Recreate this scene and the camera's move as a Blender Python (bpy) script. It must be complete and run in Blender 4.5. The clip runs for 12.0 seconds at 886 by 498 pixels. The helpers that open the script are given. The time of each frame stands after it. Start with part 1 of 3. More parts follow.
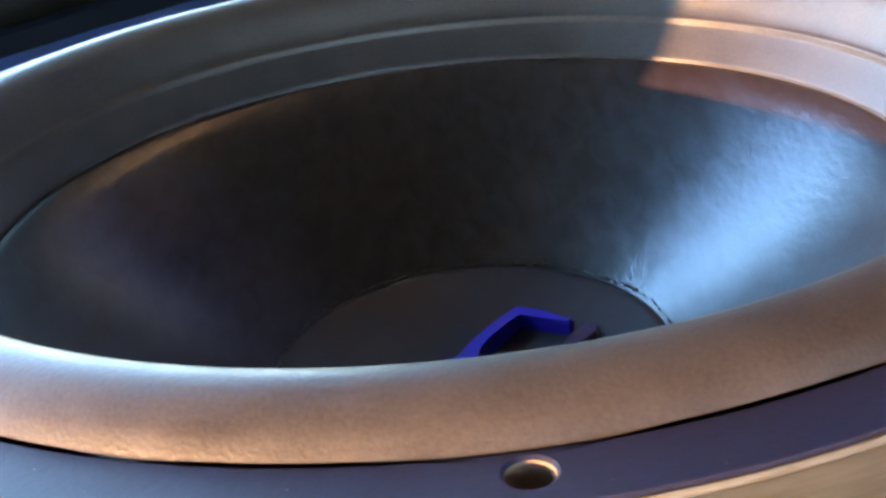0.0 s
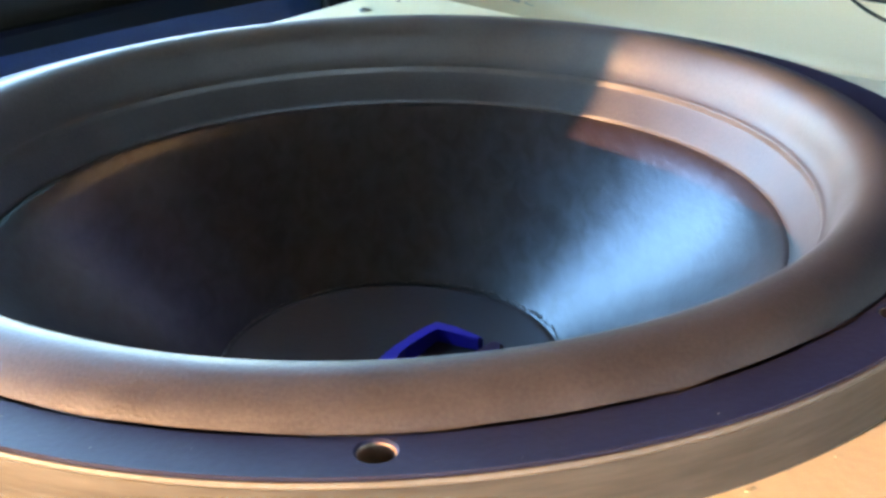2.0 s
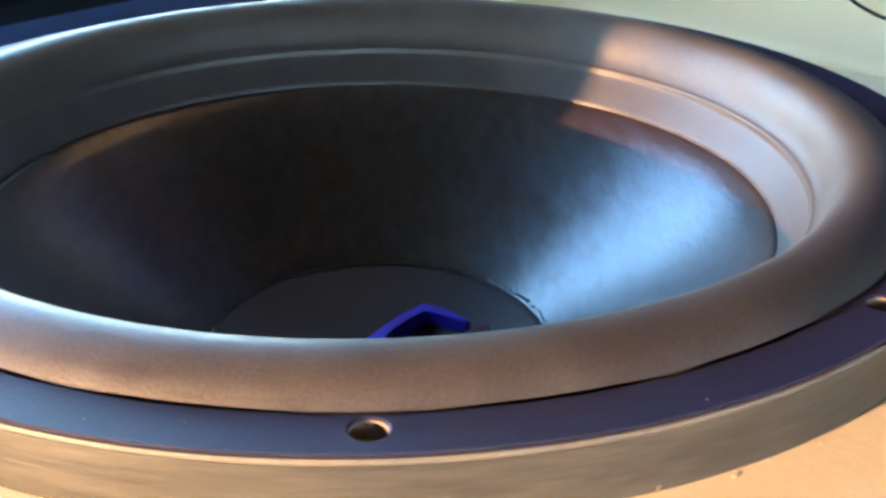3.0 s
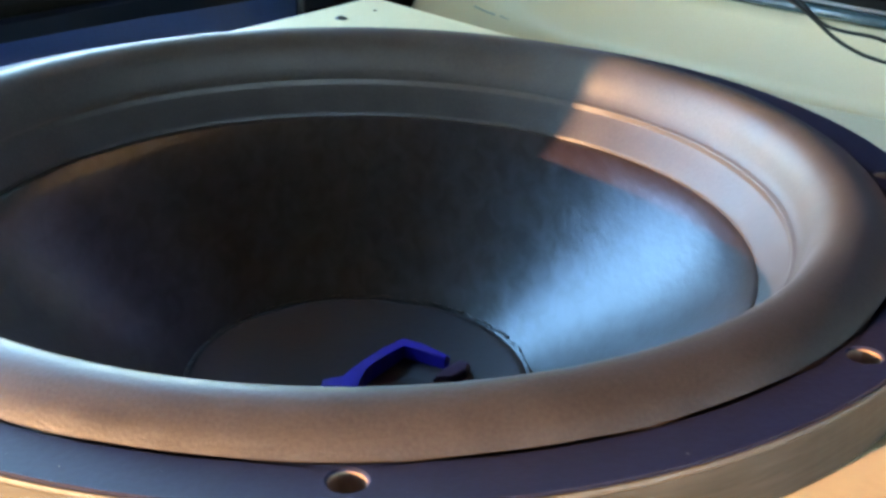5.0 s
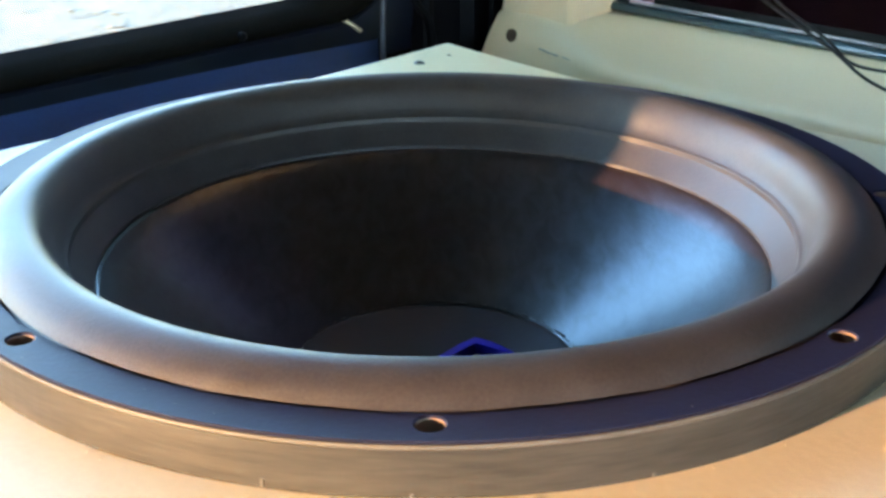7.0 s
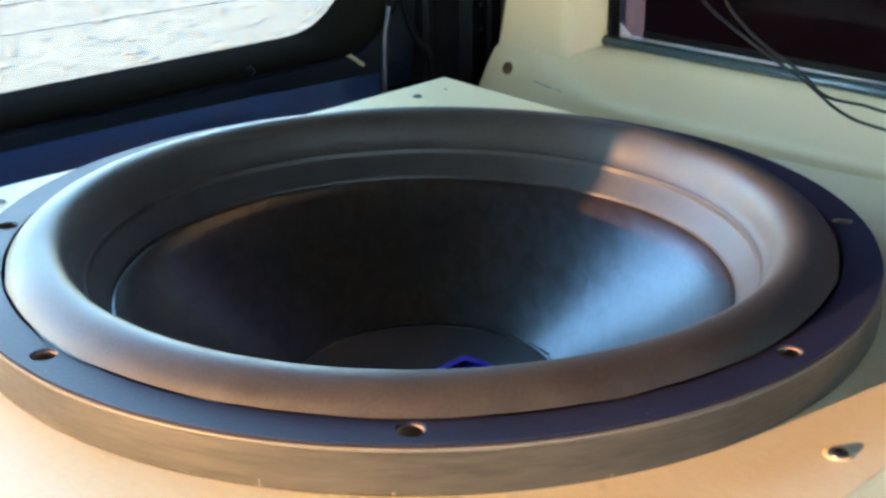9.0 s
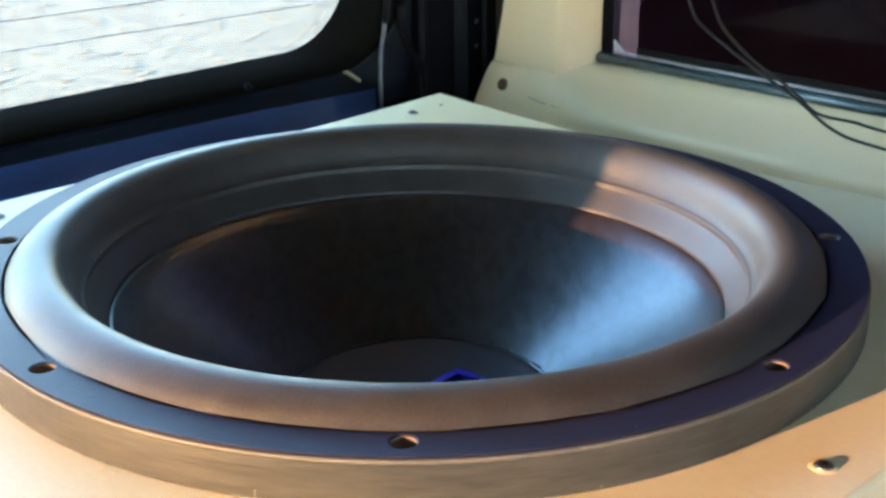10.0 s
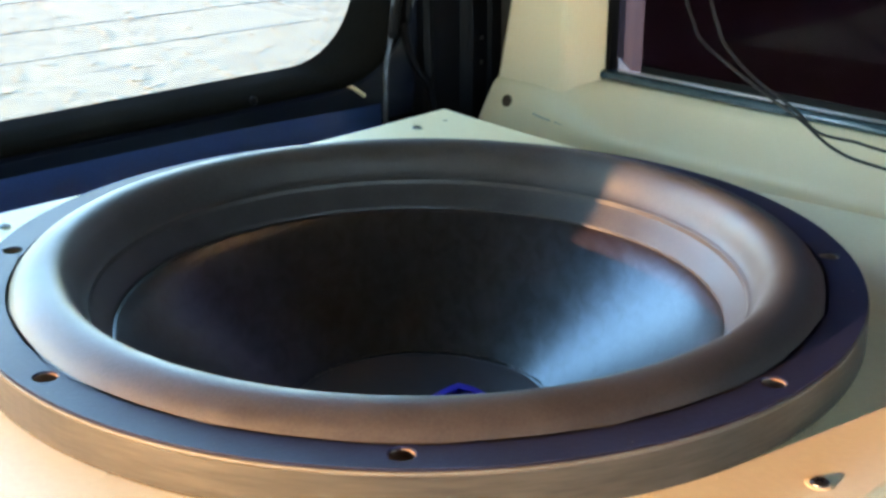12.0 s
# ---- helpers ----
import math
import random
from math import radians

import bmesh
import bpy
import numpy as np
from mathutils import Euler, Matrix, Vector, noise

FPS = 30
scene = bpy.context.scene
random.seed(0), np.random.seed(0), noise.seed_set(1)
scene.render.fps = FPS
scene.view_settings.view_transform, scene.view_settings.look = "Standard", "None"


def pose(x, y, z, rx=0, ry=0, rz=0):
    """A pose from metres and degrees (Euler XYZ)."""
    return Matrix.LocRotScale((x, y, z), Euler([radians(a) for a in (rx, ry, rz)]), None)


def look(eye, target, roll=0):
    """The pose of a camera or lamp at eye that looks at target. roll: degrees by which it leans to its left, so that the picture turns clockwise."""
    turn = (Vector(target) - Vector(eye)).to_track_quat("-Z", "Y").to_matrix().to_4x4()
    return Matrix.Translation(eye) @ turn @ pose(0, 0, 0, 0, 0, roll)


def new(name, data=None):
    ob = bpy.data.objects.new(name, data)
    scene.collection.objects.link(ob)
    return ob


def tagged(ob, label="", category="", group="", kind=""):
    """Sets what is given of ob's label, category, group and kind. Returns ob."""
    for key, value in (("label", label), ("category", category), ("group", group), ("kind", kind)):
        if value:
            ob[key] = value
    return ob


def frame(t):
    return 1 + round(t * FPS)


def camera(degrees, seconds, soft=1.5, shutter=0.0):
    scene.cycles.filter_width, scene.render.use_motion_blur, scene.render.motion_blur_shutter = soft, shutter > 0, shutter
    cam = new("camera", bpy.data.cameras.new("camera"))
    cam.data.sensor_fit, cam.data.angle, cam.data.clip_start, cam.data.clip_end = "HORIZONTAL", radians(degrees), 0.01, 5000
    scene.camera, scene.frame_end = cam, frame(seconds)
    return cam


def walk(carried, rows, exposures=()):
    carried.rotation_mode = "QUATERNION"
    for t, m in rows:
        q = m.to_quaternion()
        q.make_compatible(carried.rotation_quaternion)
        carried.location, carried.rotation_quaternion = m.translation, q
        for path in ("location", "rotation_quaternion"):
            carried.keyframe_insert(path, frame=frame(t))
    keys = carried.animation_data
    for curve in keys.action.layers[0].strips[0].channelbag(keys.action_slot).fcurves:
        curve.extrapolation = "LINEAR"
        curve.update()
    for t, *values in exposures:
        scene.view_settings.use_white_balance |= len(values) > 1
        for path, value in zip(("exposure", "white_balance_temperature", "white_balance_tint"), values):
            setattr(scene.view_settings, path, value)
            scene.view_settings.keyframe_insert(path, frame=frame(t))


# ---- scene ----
cam = camera(37.5, 12.0, soft=3.0)
PATH = [
    (0, (-0.0140, -0.3575, 0.1183), (0.0092, 0.5553, -0.2896), -6.75),
    (0.5, (-0.0108, -0.3596, 0.1146), (0.0221, 0.5550, -0.2885), -5.35),
    (1, (-0.0031, -0.3759, 0.1303), (0.0524, 0.5449, -0.2557), -1.75),
    (1.5, (0.0063, -0.4130, 0.1464), (0.0364, 0.5007, -0.2588), -1.48),
    (2, (0.0084, -0.4167, 0.1487), (0.0347, 0.4977, -0.2553), -1.50),
    (2.5, (0.0104, -0.4190, 0.1508), (0.0417, 0.4921, -0.2601), -1.76),
    (2.7, (0.0081, -0.4193, 0.1491), (0.0389, 0.4896, -0.2668), -0.79),
    (4.3, (0.0014, -0.4134, 0.1557), (0.0531, 0.4984, -0.2507), 1.39),
    (4.5, (0.0037, -0.4174, 0.1587), (0.0539, 0.4961, -0.2447), 1.46),
    (5, (0.0044, -0.4142, 0.1553), (0.0614, 0.4983, -0.2491), 1.51),
    (5.5, (0.0044, -0.4282, 0.1579), (0.0404, 0.4836, -0.2509), 0.04),
    (6, (-0.0010, -0.4601, 0.1762), (-0.0114, 0.4492, -0.2397), -0.82),
    (6.5, (0.0019, -0.4722, 0.1858), (-0.0058, 0.4349, -0.2351), -1.68),
    (7, (0.0039, -0.4988, 0.1829), (0.0035, 0.4252, -0.1996), -0.22),
    (7.5, (0.0063, -0.5189, 0.1948), (0.0046, 0.4069, -0.1832), -0.27),
    (7.7, (0.0113, -0.5238, 0.1961), (0.0188, 0.4025, -0.1805), -0.23),
    (9.3, (0.0149, -0.5399, 0.2008), (0.0026, 0.3920, -0.1618), -0.60),
    (9.5, (0.0153, -0.5411, 0.2019), (0.0079, 0.3917, -0.1585), -0.41),
    (10, (0.0162, -0.5455, 0.2027), (0.0078, 0.3890, -0.1533), -0.44),
    (10.5, (0.0168, -0.5473, 0.2030), (-0.0040, 0.3884, -0.1493), -0.78),
    (11, (0.0197, -0.5485, 0.2042), (0.0059, 0.3885, -0.1448), -0.48),
    (11.5, (0.0185, -0.5481, 0.2045), (0.0064, 0.3905, -0.1401), -0.29),
    (12, (0.0176, -0.5493, 0.2037), (0.0056, 0.3893, -0.1412), 0.11),
]
walk(cam, [(t, look(eye, target, roll)) for t, eye, target, roll in PATH],
     [(0, 5.95, 7750, 29), (1, 5.98, 7700, 28), (2.5, 5.88, 7700, 26), (5, 5.72, 7700, 23), (6.5, 5.56, 7500, 23), (7.5, 5.35, 7550, 22), (9.5, 5.29, 7700, 22), (12, 5.34, 7850, 22)])

# ---- world, sun, exposure ----
SUN_EL, SUN_X, SUN_Y = radians(8.0), 0.821, 0.571
world = bpy.data.worlds.new("sky")
scene.world = world
world.use_nodes = True
wn = world.node_tree.nodes
sky = wn.new("ShaderNodeTexSky")
sky.sky_type, sky.sun_disc = "NISHITA", False
sky.ozone_density, sky.dust_density = 3.5, 0.3
sky.sun_elevation, sky.sun_rotation = SUN_EL, math.atan2(-SUN_X, -SUN_Y)
wn["Background"].inputs["Strength"].default_value = 0.15
world.node_tree.links.new(sky.outputs[0], wn["Background"].inputs["Color"])
sun = bpy.data.lights.new("sun", "SUN")
sun.energy, sun.angle, sun.color = 2.0, radians(0.4), (1.0, 0.71, 0.44)
sun_ob = new("sun", sun)
sun_ob.matrix_world = look((0, 0, 3), (SUN_X * math.cos(SUN_EL), SUN_Y * math.cos(SUN_EL), 3 - math.sin(SUN_EL)))

# the high sky's light in the rear window
window_light = bpy.data.lights.new("window_light", "AREA")
window_light.shape, window_light.size, window_light.size_y = "RECTANGLE", 0.75, 0.14
window_light.energy, window_light.color = 0.034, (0.24, 0.71, 1.0)
window_light_ob = new("window_light", window_light)
window_light_ob.matrix_world = pose(0.007, 0.34, 0, 0, 0, -45) @ look((-0.127, -0.345, 0.18), (0.5, -0.295, -0.05))


# ---- materials ----
def material(name, low, high, rough=0.5, scale=200.0, bump=0.1, metal=0.0, stretch=(1, 1, 1), big=6.0, rough_var=0.1, spec=0.5, coat=0.0, dist=0.0006, sheen=0.0, warp=0.0, ior=1.5, detail=4, edge=0.17):
    """Colour between low and high by noise at two scales, with grain in relief and uneven gloss."""
    m = bpy.data.materials.new(name)
    m.use_nodes = True
    n, k = m.node_tree.nodes, m.node_tree.links
    b = n["Principled BSDF"]
    co = n.new("ShaderNodeTexCoord")
    mp = n.new("ShaderNodeMapping")
    mp.inputs["Scale"].default_value = stretch
    k.new(co.outputs["Object"], mp.inputs["Vector"])
    fine, wide = n.new("ShaderNodeTexNoise"), n.new("ShaderNodeTexNoise")
    fine.inputs["Scale"].default_value, wide.inputs["Scale"].default_value = scale, big
    fine.inputs["Detail"].default_value, wide.inputs["Detail"].default_value = detail, 5
    b.inputs["IOR"].default_value = ior
    fine.inputs["Distortion"].default_value = wide.inputs["Distortion"].default_value = warp
    k.new(mp.outputs[0], fine.inputs["Vector"])
    k.new(mp.outputs[0], wide.inputs["Vector"])
    mixf = n.new("ShaderNodeMix")
    mixf.inputs["Factor"].default_value = 0.55
    k.new(fine.outputs["Fac"], mixf.inputs["A"])
    k.new(wide.outputs["Fac"], mixf.inputs["B"])
    ramp = n.new("ShaderNodeValToRGB")
    ramp.color_ramp.elements[0].position, ramp.color_ramp.elements[1].position = 0.5 - edge, 0.5 + edge
    ramp.color_ramp.elements[0].color, ramp.color_ramp.elements[1].color = (*low, 1), (*high, 1)
    k.new(mixf.outputs["Result"], ramp.inputs["Fac"])
    k.new(ramp.outputs["Color"], b.inputs["Base Color"])
    rr = n.new("ShaderNodeMapRange")
    rr.inputs["To Min"].default_value, rr.inputs["To Max"].default_value = rough - rough_var, rough + rough_var
    k.new(wide.outputs["Fac"], rr.inputs["Value"])
    k.new(rr.outputs["Result"], b.inputs["Roughness"])
    b.inputs["Metallic"].default_value = metal
    b.inputs["Specular IOR Level"].default_value = spec
    b.inputs["Coat Weight"].default_value = coat
    b.inputs["Sheen Weight"].default_value = sheen
    if bump:
        bp = n.new("ShaderNodeBump")
        bp.inputs["Strength"].default_value, bp.inputs["Distance"].default_value = bump, dist
        k.new(fine.outputs["Fac"], bp.inputs["Height"])
        k.new(bp.outputs[0], b.inputs["Normal"])
    return m


def glass(name, tint, alpha_mix):
    """Thin pane: mostly clear with a tint, and a little mirror gloss."""
    m = bpy.data.materials.new(name)
    m.use_nodes = True
    n, k = m.node_tree.nodes, m.node_tree.links
    n.remove(n["Principled BSDF"])
    tr, gl, mx = n.new("ShaderNodeBsdfTransparent"), n.new("ShaderNodeBsdfGlossy"), n.new("ShaderNodeMixShader")
    tr.inputs["Color"].default_value = (*tint, 1)
    gl.inputs["Roughness"].default_value = 0.02
    fr = n.new("ShaderNodeFresnel")
    fr.inputs["IOR"].default_value = alpha_mix
    k.new(fr.outputs[0], mx.inputs["Fac"])
    k.new(tr.outputs[0], mx.inputs[1])
    k.new(gl.outputs[0], mx.inputs[2])
    k.new(mx.outputs[0], n["Material Output"].inputs["Surface"])
    return m


RUBBER = material("surround_rubber", (0.0255, 0.0222, 0.0205), (0.051, 0.045, 0.041), 0.43, 900, 0.3, rough_var=0.1, dist=0.0004, spec=0.44, big=60, edge=0.2)
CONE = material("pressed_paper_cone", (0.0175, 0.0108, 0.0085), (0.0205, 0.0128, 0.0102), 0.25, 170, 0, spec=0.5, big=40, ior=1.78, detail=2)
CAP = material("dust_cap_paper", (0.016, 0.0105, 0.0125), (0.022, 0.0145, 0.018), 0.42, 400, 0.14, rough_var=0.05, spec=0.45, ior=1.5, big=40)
BLACK_RIM = material("dark_blue_rim_paint", (0.0098, 0.0113, 0.027), (0.0148, 0.017, 0.04), 0.48, 500, 0.18, rough_var=0.08, spec=0.25, big=18)
SPACER = material("painted_fibreboard_edge", (0.026, 0.026, 0.02), (0.058, 0.056, 0.043), 0.5, 70, 0.25, stretch=(1, 1, 9), big=16, edge=0.13)
PALE_PAINT = material("pale_paint", (0.075, 0.073, 0.06), (0.12, 0.116, 0.096), 0.55, 250, 0.2, big=30)
PAINT_BOX = material("cream_painted_board", (0.7, 0.585, 0.365), (0.76, 0.645, 0.415), 0.5, 350, 0.2, big=9)
TRIM = material("beige_moulded_plastic", (0.76, 0.595, 0.38), (0.81, 0.65, 0.43), 0.24, 900, 0.12, big=5)
# One door paint in two tones: the dim panel and the sky-lit ledge.
NAVY = material("door_paint_shaded", (0.0045, 0.007, 0.0155), (0.007, 0.0105, 0.023), 0.36, 600, 0.05, big=5)
LEDGE_SKY_SHEEN = material("door_paint_sky_sheen", (0.022, 0.068, 0.23), (0.032, 0.094, 0.3), 0.42, 600, 0.05, big=5)
BLACK = material("black_rubber", (0.005, 0.0043, 0.0037), (0.009, 0.0078, 0.0068), 0.7, 500, 0.1, spec=0.03)
SEAL = material("teal_grey_window_seal", (0.03, 0.058, 0.068), (0.045, 0.082, 0.094), 0.25, 400, 0.08)
JAMB = material("black_jamb_paint", (0.0032, 0.0032, 0.0045), (0.0055, 0.0055, 0.008), 0.5, 400, 0.1, spec=0.1)
ROD = material("rubbed_rod", (0.02, 0.027, 0.038), (0.13, 0.16, 0.2), 0.36, 160, 0.3, stretch=(1, 1, 0.35), metal=0.6, edge=0.1)
FRIT = material("dark_grey_frit", (0.0022, 0.0025, 0.0025), (0.0035, 0.004, 0.004), 0.6, 400, 0.05, spec=0.2)
CHROME = material("bright_metal_strip", (0.72, 0.56, 0.52), (0.85, 0.7, 0.66), 0.3, 300, 0.03, metal=1.0)
STEEL = material("worn_steel", (0.1, 0.1, 0.1), (0.32, 0.31, 0.3), 0.35, 500, 0.1, metal=1.0)
BLUE = material("blue_gloss_plastic", (0.011, 0.012, 0.34), (0.018, 0.02, 0.46), 0.3, 300, 0.05)
PURPLE = material("dark_violet_plastic", (0.035, 0.018, 0.055), (0.055, 0.03, 0.08), 0.3, 300, 0.05)
THREAD = material("glue_dashes", (0.006, 0.005, 0.006), (0.06, 0.05, 0.05), 0.3, 90, 0.2)
HEADLINER = material("brown_headliner_cloth", (0.11, 0.078, 0.058), (0.145, 0.104, 0.078), 0.9, 500, 0.2)
CARPET = material("pale_cargo_lining", (0.3, 0.33, 0.3), (0.38, 0.41, 0.37), 0.8, 500, 0.3)
DARKWALL = material("dark_interior_lining", (0.03, 0.03, 0.03), (0.06, 0.055, 0.05), 0.8, 300, 0.2)
CABLE = material("black_cable_jacket", (0.008, 0.008, 0.008), (0.016, 0.016, 0.016), 0.42, 300, 0.05)
# Brown of the holes, with the shade inside them in the colour.
HOLE = material("brown_hole_shade", (0.055, 0.028, 0.015), (0.12, 0.062, 0.034), 0.8, 300, 0.2)
SCUFF = material("rubbed_plastic", (0.3, 0.29, 0.24), (0.46, 0.43, 0.34), 0.5, 300, 0.1)
DUST = material("grey_dust", (0.13, 0.12, 0.1), (0.2, 0.18, 0.15), 0.9, 300, 0.1)
WHITE = material("white_daylight_patch", (0.78, 0.76, 0.74), (0.84, 0.82, 0.8), 0.5, 300, 0.03)
WOOD = material("raw_fibreboard", (0.22, 0.135, 0.085), (0.34, 0.22, 0.14), 0.8, 400, 0.3)
GRAVEL = material("pale_gravel", (0.045, 0.046, 0.027), (0.112, 0.096, 0.052), 0.9, 22, 0.15, big=5, dist=0.02, edge=0.16, detail=8, warp=0.4)
STONE = material("pale_stone", (0.07, 0.068, 0.046), (0.125, 0.118, 0.084), 0.9, 60, 0.15, big=12)
PANE = glass("clear_window_glass", (0.93, 0.96, 0.95), 1.45)
SHADE = glass("smoked_side_glass", (0.46, 0.44, 0.42), 1.3)
FILM = glass("dark_window_film", (0.2, 0.15, 0.17), 1.25)
TINTED = glass("dark_tinted_glass", (0.37, 0.3, 0.33), 1.3)


def add_fibres(m, fibre, cloud_scale, strength, dist, rough_low, rough_high):
    """Relief of matted paper fibres, and cloudy patches of smoother and rougher paper."""
    n, k = m.node_tree.nodes, m.node_tree.links
    b = n["Principled BSDF"]
    co, turn, tex, bp = n.new("ShaderNodeTexCoord"), n.new("ShaderNodeMapping"), n.new("ShaderNodeTexNoise"), n.new("ShaderNodeBump")
    turn.inputs["Rotation"].default_value = (0.3, 0.5, 0.55)
    turn.inputs["Scale"].default_value = (1.0, 0.45, 1.0)
    k.new(co.outputs["Object"], turn.inputs["Vector"])
    tex.inputs["Scale"].default_value, tex.inputs["Detail"].default_value, tex.inputs["Distortion"].default_value = fibre, 2, 0.2
    bp.inputs["Strength"].default_value, bp.inputs["Distance"].default_value = strength, dist
    k.new(turn.outputs[0], tex.inputs["Vector"])
    k.new(tex.outputs["Fac"], bp.inputs["Height"])
    cloud, worn = n.new("ShaderNodeTexNoise"), n.new("ShaderNodeMapRange")
    cloud.inputs["Scale"].default_value, cloud.inputs["Detail"].default_value, cloud.inputs["Distortion"].default_value = cloud_scale, 4, 0.6
    k.new(turn.outputs[0], cloud.inputs["Vector"])
    sheen = n.new("ShaderNodeMapRange")
    sheen.inputs["From Min"].default_value, sheen.inputs["From Max"].default_value = 0.33, 0.67
    sheen.inputs["To Min"].default_value, sheen.inputs["To Max"].default_value = 0.37, 0.54
    k.new(cloud.outputs["Fac"], sheen.inputs["Value"])
    k.new(sheen.outputs["Result"], b.inputs["Specular IOR Level"])
    worn.inputs["From Min"].default_value, worn.inputs["From Max"].default_value = 0.35, 0.65
    worn.inputs["To Min"].default_value, worn.inputs["To Max"].default_value = rough_low, rough_high
    k.new(cloud.outputs["Fac"], worn.inputs["Value"])
    k.new(worn.outputs["Result"], b.inputs["Roughness"])
    k.new(bp.outputs[0], b.inputs["Normal"])


add_fibres(CONE, 420, 150, 0.19, 0.0006, 0.284, 0.325)
# the white patch stands in for bright daylight and lets light behind through
patch_nodes, patch_links = WHITE.node_tree.nodes, WHITE.node_tree.links
through_light, half = patch_nodes.new("ShaderNodeBsdfTranslucent"), patch_nodes.new("ShaderNodeMixShader")
through_light.inputs["Color"].default_value = (0.85, 0.84, 0.82, 1)
half.inputs["Fac"].default_value = 0.7
patch_links.new(patch_nodes["Principled BSDF"].outputs[0], half.inputs[1])
patch_links.new(through_light.outputs[0], half.inputs[2])
patch_links.new(half.outputs[0], patch_nodes["Material Output"].inputs["Surface"])
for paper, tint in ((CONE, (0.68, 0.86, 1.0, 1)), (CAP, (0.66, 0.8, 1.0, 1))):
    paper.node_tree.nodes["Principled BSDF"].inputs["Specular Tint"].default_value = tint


# ---- building helpers ----
def finish(bm, name, mat, smooth=False):
    bmesh.ops.recalc_face_normals(bm, faces=bm.faces)
    me = bpy.data.meshes.new(name)
    bm.to_mesh(me)
    bm.free()
    if mat:
        me.materials.append(mat)
    if smooth:
        me.polygons.foreach_set("use_smooth", [True] * len(me.polygons))
    return me


def part(name, bm, mat, parent=None, label="", smooth=False):
    """One mesh object; under a thing or a part where parent is given."""
    ob = new(name, finish(bm, name, mat, smooth) if isinstance(bm, bmesh.types.BMesh) else bm)
    if parent:
        ob.parent = parent
    return tagged(ob, label)


def thing(name, label, category, at=None, group="", kind=""):
    ob = new(name)
    if at is not None:
        ob.matrix_world = at
    return tagged(ob, label, category, group, kind)


def lathe(profile, n=160, closed=False):
    """Turns (radius, height) points round the z axis."""
    bm = bmesh.new()
    rings = []
    for r, z in profile:
        rings.append([bm.verts.new((r * math.cos(2 * math.pi * i / n), r * math.sin(2 * math.pi * i / n), z)) for i in range(n)])
    pairs = list(zip(rings, rings[1:])) + ([(rings[-1], rings[0])] if closed else [])
    for a, b in pairs:
        for i in range(n):
            bm.faces.new((a[i], a[(i + 1) % n], b[(i + 1) % n], b[i]))
    return bm


def box(x0, x1, y0, y1, z0, z1, bevel=0.0, seg=2):
    bm = bmesh.new()
    bmesh.ops.create_cube(bm, size=1)
    for v in bm.verts:
        v.co = Vector(((x0 + x1) / 2 + v.co.x * (x1 - x0), (y0 + y1) / 2 + v.co.y * (y1 - y0), (z0 + z1) / 2 + v.co.z * (z1 - z0)))
    if bevel:
        bmesh.ops.bevel(bm, geom=bm.edges[:], offset=bevel, segments=seg, affect="EDGES", profile=0.5)
    return bm


def loft(loops, closed=True, cap=False):
    """Skins a row of equal loops of points."""
    bm = bmesh.new()
    rows = [[bm.verts.new(p) for p in loop] for loop in loops]
    n = len(rows[0])
    for a, b in zip(rows, rows[1:]):
        for i in range(n if closed else n - 1):
            bm.faces.new((a[i], a[(i + 1) % n], b[(i + 1) % n], b[i]))
    if cap:
        bm.faces.new(rows[0])
        bm.faces.new(rows[-1])
    return bm


def tube(points, radius, sides=8, steps=8):
    """A round cord through points, smoothed as a Catmull-Rom line."""
    pts = [Vector(p) for p in points]
    ext = [2 * pts[0] - pts[1], *pts, 2 * pts[-1] - pts[-2]]
    line = []
    for i in range(1, len(ext) - 2):
        a, b, c, d = ext[i - 1:i + 3]
        for j in range(steps):
            t = j / steps
            line.append(0.5 * (2 * b + (c - a) * t + (2 * a - 5 * b + 4 * c - d) * t * t + (3 * b - a - 3 * c + d) * t ** 3))
    line.append(pts[-1])
    loops = []
    for i, p in enumerate(line):
        way = (line[min(i + 1, len(line) - 1)] - line[max(i - 1, 0)]).normalized()
        side = way.cross(Vector((0.3, 0.5, 0.81))).normalized()
        up = side.cross(way)
        loops.append([p + radius * (math.cos(2 * math.pi * k / sides) * side + math.sin(2 * math.pi * k / sides) * up) for k in range(sides)])
    return loft(loops, cap=True)


def rounded(w0, w1, z0, z1, r, n=10):
    """A rounded rectangle in (w, z)."""
    out = []
    for cw, cz, a in ((w1 - r, z0 + r, -90), (w1 - r, z1 - r, 0), (w0 + r, z1 - r, 90), (w0 + r, z0 + r, 180)):
        out += [(cw + r * math.cos(radians(a + 90 * i / n)), cz + r * math.sin(radians(a + 90 * i / n))) for i in range(n + 1)]
    return out


